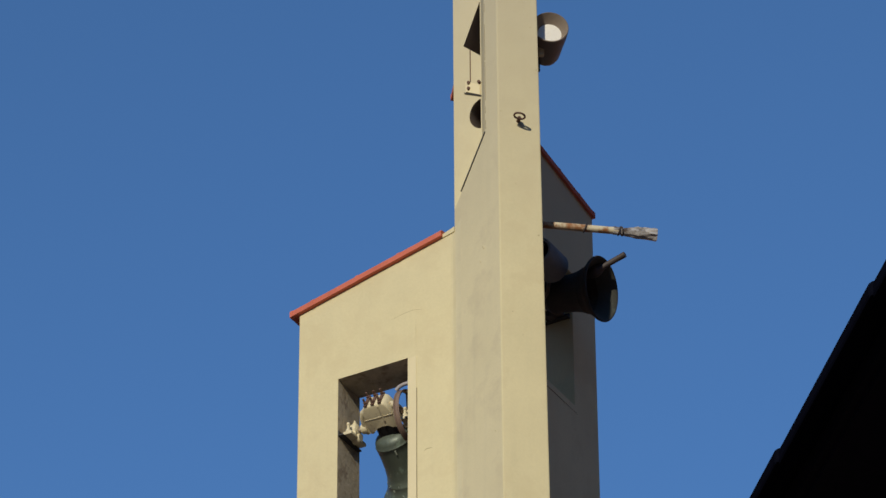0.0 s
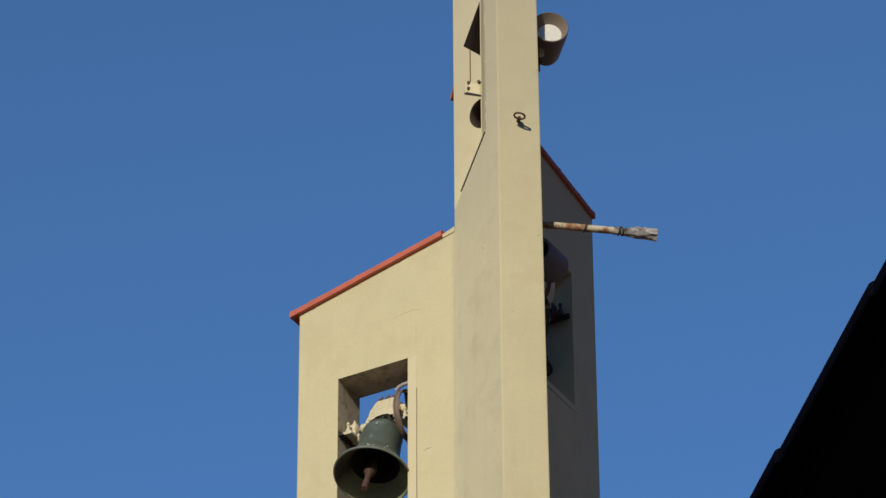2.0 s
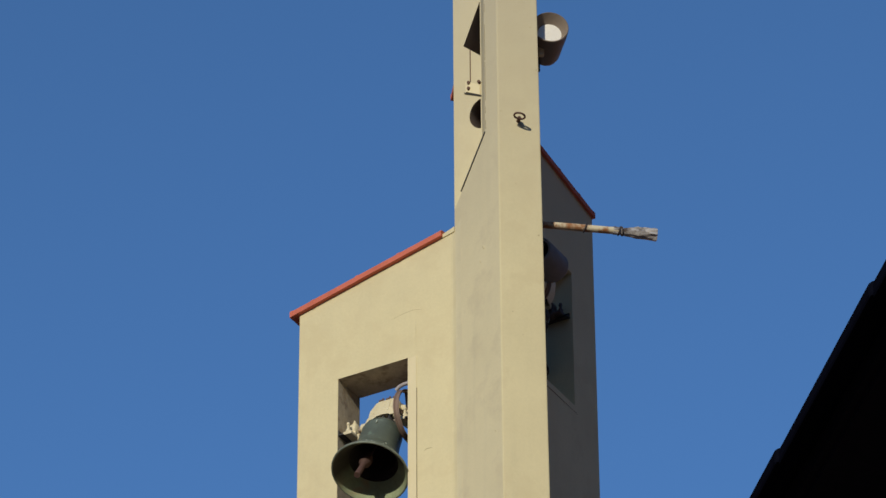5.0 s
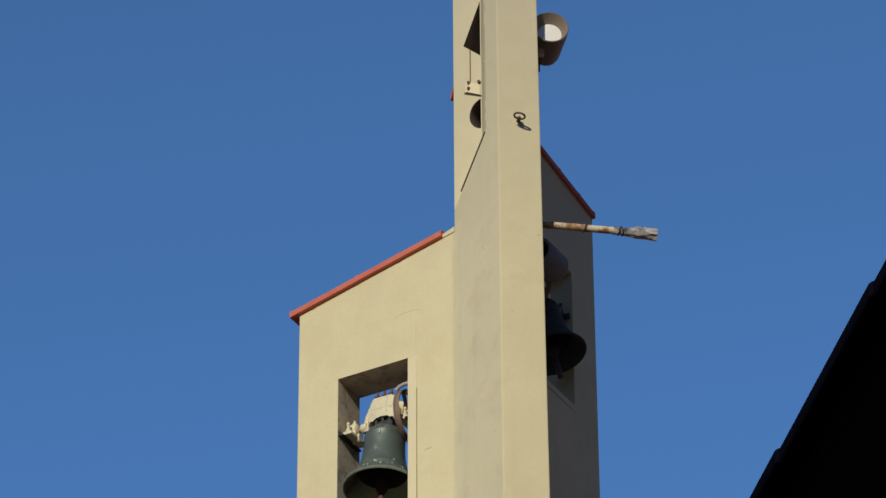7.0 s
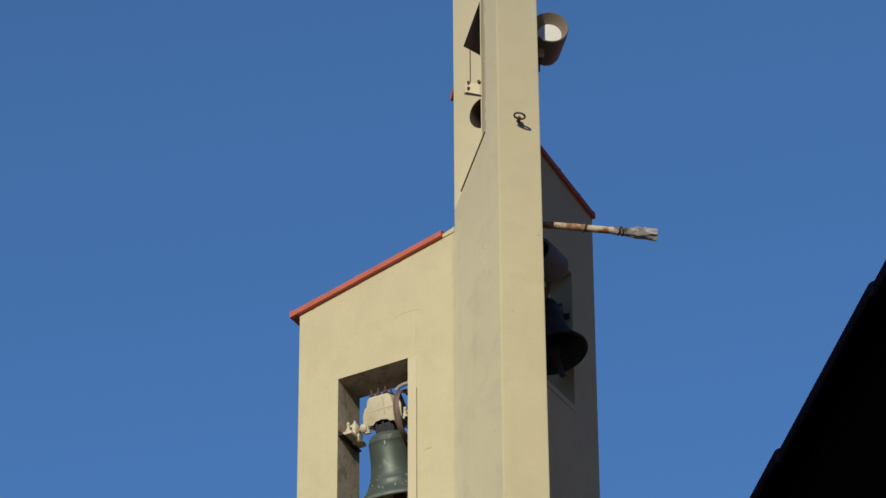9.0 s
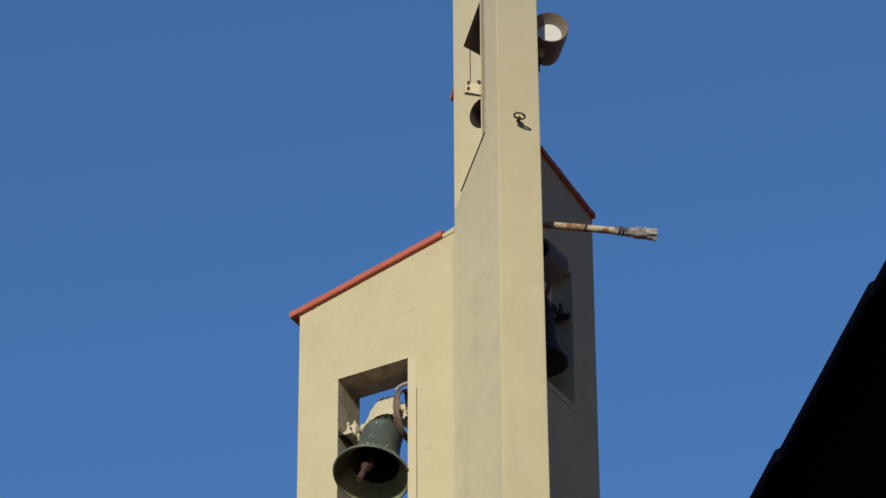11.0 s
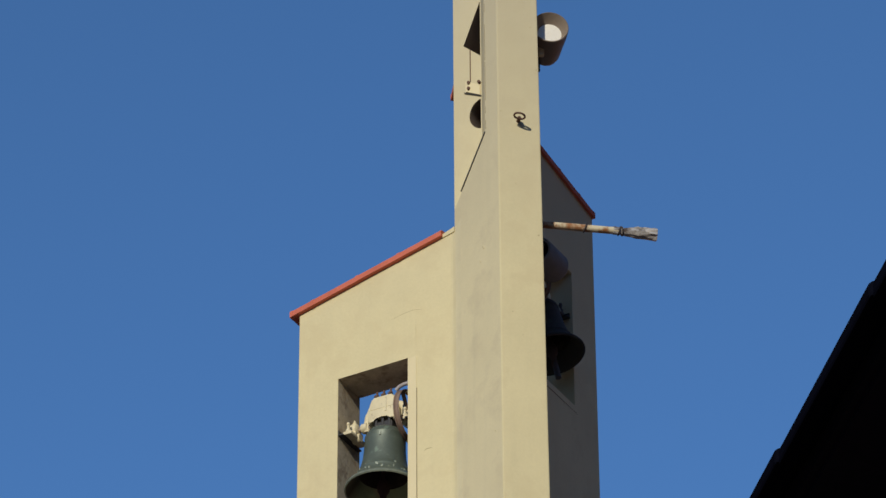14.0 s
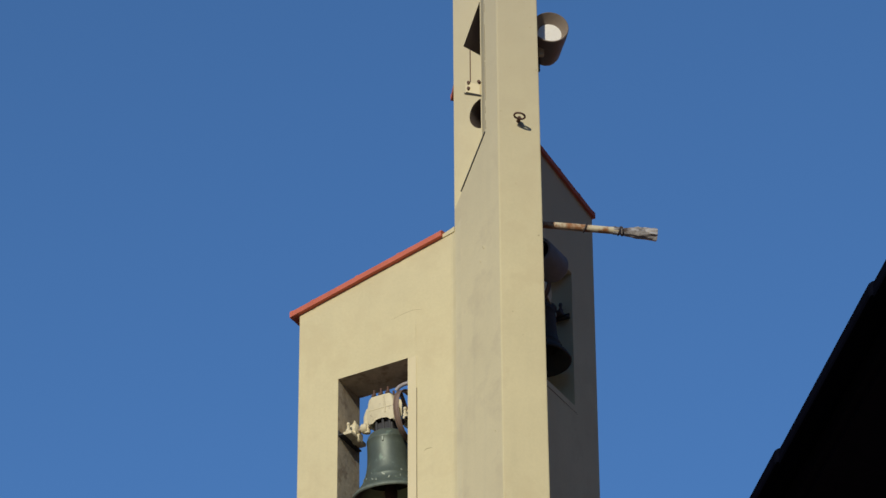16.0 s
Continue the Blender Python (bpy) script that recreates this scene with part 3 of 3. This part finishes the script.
    for x in (-1, 1):
        part("arm", tube([(x * 0.13 * s, 0, 0.185 * s), (x * 0.17 * s, 0, 0.165 * s), (x * 0.197 * s, 0, 0.11 * s), (x * 0.205 * s, 0, 0.04 * s), (x * 0.205 * s, 0, -0.055 * s)],
                         [0.034, 0.036, 0.034, 0.034, 0.03], 12), CREAM_IRON, yoke, "curved cream axle arm", True)
    for x in (-0.075, 0.0, 0.075):
        part("strap", box(pose(x * s, 0, 0.275 * s), 0.034 * s, 0.19 * s, 0.018, bevel=0.003), RUST, yoke, "rusty iron strap")
        for y in (-0.06, 0.06):
            part("bolt", lathe([(0.0, 0.0), (0.019, 0.0), (0.019, 0.022), (0.011, 0.024), (0.011, 0.06), (0.0, 0.06)], 8, m=pose(x * s, y * s, 0.28 * s)), RUST, yoke, "rusty bolt")
        part("hanger", box(pose(x * 0.95 * s, 0, -0.035 * s), 0.026 * s, 0.15 * s, 0.13 * s, bevel=0.006), DARK_IRON, yoke)
    part("axle", tube([(-half_l, 0, 0), (half_r, 0, 0)], 0.024, 16), STEEL, thing, "grey steel axle", True)
    for x in (-0.225, 0.225):
        part("hub", lathe([(0.0, -0.03), (0.048, -0.03), (0.05, -0.02), (0.05, 0.02), (0.048, 0.03), (0.0, 0.03)], 20, m=pose(x * s, 0, 0) @ pose(0, 0, 0, 0, 90, 0)), CREAM_IRON, thing, "", True)
    # ringing wheel
    wr = 0.247 * s
    wheel = part("wheel", lathe([(wr, -0.022), (wr + 0.02, -0.03), (wr + 0.022, -0.022), (wr + 0.008, -0.012), (wr + 0.008, 0.012), (wr + 0.022, 0.022), (wr + 0.02, 0.03), (wr, 0.022)], 48, m=pose(wheel_x, 0, 0) @ pose(0, 0, 0, 0, 90, 0), closed=True), WHEEL, thing, "brown steel ringing wheel", True)
    for a in (35, 125, 215, 305):
        part("spoke", box(pose(wheel_x, 0, 0, a) @ pose(0, wr * 0.5, 0), 0.02, wr, 0.055, bevel=0.004), WHEEL, wheel)
    clap = part("clapper", tube([(0, 0, 0.02), (0, 0, -0.3 * s), (0, 0, -0.46 * s), (0, 0, -0.5 * s), (0, 0, -0.56 * s), (0, 0, -0.62 * s), (0, 0, -0.66 * s), (0, 0, -0.7 * s), (0, 0, -tail * tall * s)],
                                [0.02, 0.02, 0.024, 0.045, 0.062, 0.058, 0.036, 0.028, 0.03], 16), tongue, thing, looks[2], True)
    clap.location = (0, 0, -0.16 * s)
    return thing, clap


def bearing(m, label, paint):
    """Pillow block on an angle shelf; the axle passes along x at the origin, the wall lies at +x 0.08."""
    thing = tagged(empty("axle_bearing", m), label, "bearing", "bell axle bearings")
    part("shelf", box(pose(0.055, 0, -0.112), 0.06, 0.37, 0.014, bevel=0.003), DARK_IRON, thing, "dark steel shelf")
    part("shelf_web", box(pose(0.075, 0, -0.085), 0.01, 0.37, 0.05, bevel=0.003), DARK_IRON, thing)
    part("foot", box(pose(0.0, 0, -0.085), 0.095, 0.3, 0.038, bevel=0.012), paint, thing, "painted casting", True)
    part("skirt", lathe([(0.0, -0.045), (0.04, -0.045), (0.052, -0.03), (0.056, 0.0), (0.052, 0.03), (0.04, 0.045), (0.0, 0.045)], 24, m=pose(-0.012, -0.02, -0.075) @ pose(0, 0, 0, 0, 90, 0)), paint, thing, "", True)
    turn = pose(0, 0, 0, 0, 90, 0)
    part("housing", lathe([(0.025, -0.05), (0.045, -0.05), (0.066, -0.035), (0.072, 0.0), (0.066, 0.035), (0.045, 0.05), (0.025, 0.05)], 24, m=turn), paint, thing, "", True)
    part("saddle", box(pose(0, 0, -0.05), 0.085, 0.13, 0.06, bevel=0.012), paint, thing)
    for y in (-0.125, 0.125):
        part("bolt", lathe([(0.0, -0.07), (0.026, -0.07), (0.026, -0.045), (0.014, -0.04), (0.014, 0.0), (0.02, 0.004), (0.014, 0.03), (0.0, 0.034)], 12, m=pose(0, y, 0)), paint, thing, "", True)
    part("grease_cap", lathe([(0.0, 0.06), (0.02, 0.06), (0.024, 0.08), (0.012, 0.1), (0.01, 0.115), (0.0, 0.116)], 12), paint, thing, "", True)
    return thing


PIV1 = on_left(0.875, 21.905, -WING_T / 2)
AX1 = Matrix.Translation(PIV1) @ pose(0, 0, 0, 0, 0, -27.5)      # -y of this pose faces out of the wing
bell_1, clapper_1 = bell("large_bell", AX1, 0.985, "green bronze bell swinging in the low wing opening", BRONZE_IN, BRONZE, LIP, RELIEF, CLAPPER,
                       ("green-grey patinated bronze", "pale green weathered lip inside, outer half darkened for shade", "rusty iron clapper"), 0.025, 0.955, 0.245, 0.34, 0.33, 0.92)
bearing(AX1 @ pose(-0.337, 0, 0, 0, 0, 180), "cream axle bearing of the large bell on dark shelf", CREAM_IRON)
bearing(AX1 @ pose(0.27, 0, 0), "cream axle bearing of the large bell on dark shelf", CREAM_IRON)
pipe = tagged(empty("conduit_pipe", AX1), "grey bent pipe from the jamb over the ringing wheel", "pipe")
part("tube", tube([(0.37, -0.02, 0.352), (0.27, -0.02, 0.362), (0.2, -0.02, 0.36), (0.15, -0.02, 0.345), (0.118, -0.02, 0.315)], 0.019, 12), STEEL_LIGHT, pipe, "", True)
part("flange", lathe([(0.0, 0.0), (0.034, 0.0), (0.034, 0.012), (0.02, 0.016), (0.0, 0.016)], 16, m=pose(0.368, -0.02, 0.352, 0, -90, 0)), STEEL, pipe, "", True)
PIV2 = on_right(0.297, 23.035, -WING_T / 2)
AX2 = Matrix.Translation(PIV2) @ pose(0, 0, 0, 0, 0, RIGHT)
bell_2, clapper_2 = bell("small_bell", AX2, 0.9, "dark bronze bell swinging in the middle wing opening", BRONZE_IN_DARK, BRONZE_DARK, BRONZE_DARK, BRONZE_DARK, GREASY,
                       ("very dark bronze", "dark green weathered lip inside", "greasy dark iron clapper"), 0.0, 0.98, -0.2, 0.3, 0.26, 0.98)
bearing(AX2 @ pose(0.24, 0, 0), "greasy dark axle bearing of the small bell on shelf", GREASY)
bearing(AX2 @ pose(-0.272, 0, 0, 0, 0, 180), "greasy dark axle bearing of the small bell on shelf", GREASY)

# ---------------- dark eave of the near house ----------------
E0, E_AZ, E_Z = Vector((0.561, 4.484, 0)), 102.5, 4.5
ed, es = along(E_AZ), along(E_AZ - 90)
house = tagged(empty("house", Matrix.Translation((2.2, 4.5, 0))), "dark house with an overhanging tiled eave", "house")


def house_part(name, bm, mat, label=""):
    bm.transform(Matrix.Translation((-2.2, -4.5, 0)))
    return part(name, bm, mat, house, label)


def eave(s, o, z):
    """s metres along the eave, o metres in from its edge, z above the eave's edge."""
    p = E0 + ed * s + es * o
    return Vector((p.x, p.y, E_Z + z))


def slab(s0, s1, o0, o1, z0, z1, slope=0.0):
    return hexa([eave(s, o, z + slope * o) for z in (z0, z1) for s, o in ((s0, o0), (s1, o0), (s1, o1), (s0, o1))])


house_part("soffit", slab(-5, 5, 0.07, 0.75, 0.012, 0.05, 0.0), DARK_ROOF, "soffit boards coloured near-black for shade")
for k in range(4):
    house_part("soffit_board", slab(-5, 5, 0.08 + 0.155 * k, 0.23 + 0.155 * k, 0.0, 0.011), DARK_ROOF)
# unseen walls, dark so that they bounce little light onto the soffit
house_part("wall", slab(-5, 5, 0.7, 0.95, -E_Z, 0.02), TIMBER, "unseen dark timber wall")
house_part("roof", slab(-5, 5, 0.3, 4.5, 0.055, 0.16, 0.4), TIMBER, "dark roof slope")
house_part("rear_wall", slab(-5, 5, 4.2, 4.45, -E_Z, 1.65), TIMBER)
for end in (-5, 4.8):
    house_part("gable_wall", hexa([eave(s, o, z) for s in (end, end + 0.2) for o, z in ((0.96, -E_Z), (4.19, -E_Z), (4.19, 1.6), (0.96, 0.3))]), TIMBER)
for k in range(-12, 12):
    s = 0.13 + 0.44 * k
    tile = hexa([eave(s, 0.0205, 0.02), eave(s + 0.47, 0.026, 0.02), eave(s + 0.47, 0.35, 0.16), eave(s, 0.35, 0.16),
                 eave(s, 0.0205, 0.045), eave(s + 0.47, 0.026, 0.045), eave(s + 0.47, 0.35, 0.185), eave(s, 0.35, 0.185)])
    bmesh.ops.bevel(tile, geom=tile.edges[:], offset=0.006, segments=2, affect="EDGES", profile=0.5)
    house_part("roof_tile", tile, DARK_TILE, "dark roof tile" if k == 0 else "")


# ---------------- motion ----------------
def swing(t, knots, lean):
    """Angle in degrees at t from turning points (seconds, degrees): half a cosine from one to the next, leaning a little outwards on the way."""
    for (a, x), (b, y) in zip(knots, knots[1:]):
        if a <= t <= b:
            u = math.cos(math.pi * (t - a) / (b - a))
            return (x + y) / 2 + (x - y) / 2 * u + lean * abs(x - y) / 2 * (1 - u * u)
    return knots[-1][1]


KNOTS_1 = [(-0.7, 61), (0.08, -64), (0.802, 63.5), (1.508, -58), (2.303, 53), (3.038, -46), (3.775, 46), (4.494, -40), (5.202, 37), (5.921, -34), (6.668, 31.5), (7.385, -30), (8.1, 28.5), (8.825, -26.5), (9.53, 25), (10.225, -24), (10.915, 23), (11.6, -22), (12.31, 21.5), (13.0, -20.5), (13.69, 18.5), (14.37, -19), (15.07, 16.5), (15.76, -18), (16.47, 17)]
KNOTS_2 = [(-0.8, -62), (-0.06, 82.5), (0.72, -60), (1.48, 72.1), (2.25, -48), (2.97, 62.2), (3.72, -38), (4.455, 52), (5.15, -30), (5.87, 44), (6.59, -23.5), (7.32, 36), (8.02, -19), (8.74, 27.5), (9.42, -15.5), (10.1, 24.5), (10.77, -13), (11.45, 20), (12.14, -11), (12.82, 16.0), (13.5, -8.5), (14.19, 16), (14.87, -8), (15.55, 14.0), (16.25, -7.5)]


def fling(angle, rate, start):
    """How far the clapper runs ahead of its bell: it flies outwards past the start angle, and hangs back while the bell is fast."""
    ahead = min(26.0, max(0.0, abs(angle) - start) * 1.25)
    return math.copysign(max(0.0, ahead - 0.03 * abs(rate)), angle)


def motions():
    times = [i / 15 for i in range(241)]
    for thing, clap, axle, knots, lean, drop, start in ((bell_1, clapper_1, AX1, KNOTS_1, 0.06, -0.158, 12.0), (bell_2, clapper_2, AX2, KNOTS_2, 0.05, -0.144, 30.0)):
        angle = {t: swing(t, knots, lean) for t in times}
        rate = {t: (swing(t + 0.02, knots, lean) - swing(t - 0.02, knots, lean)) / 0.04 for t in times}
        walk(thing, [(t, axle @ pose(0, 0, 0, -angle[t], 0, 0)) for t in times])
        walk(clap, [(t, pose(0, 0, drop, -fling(angle[t], rate[t], start), 0, 0)) for t in times])


motions()
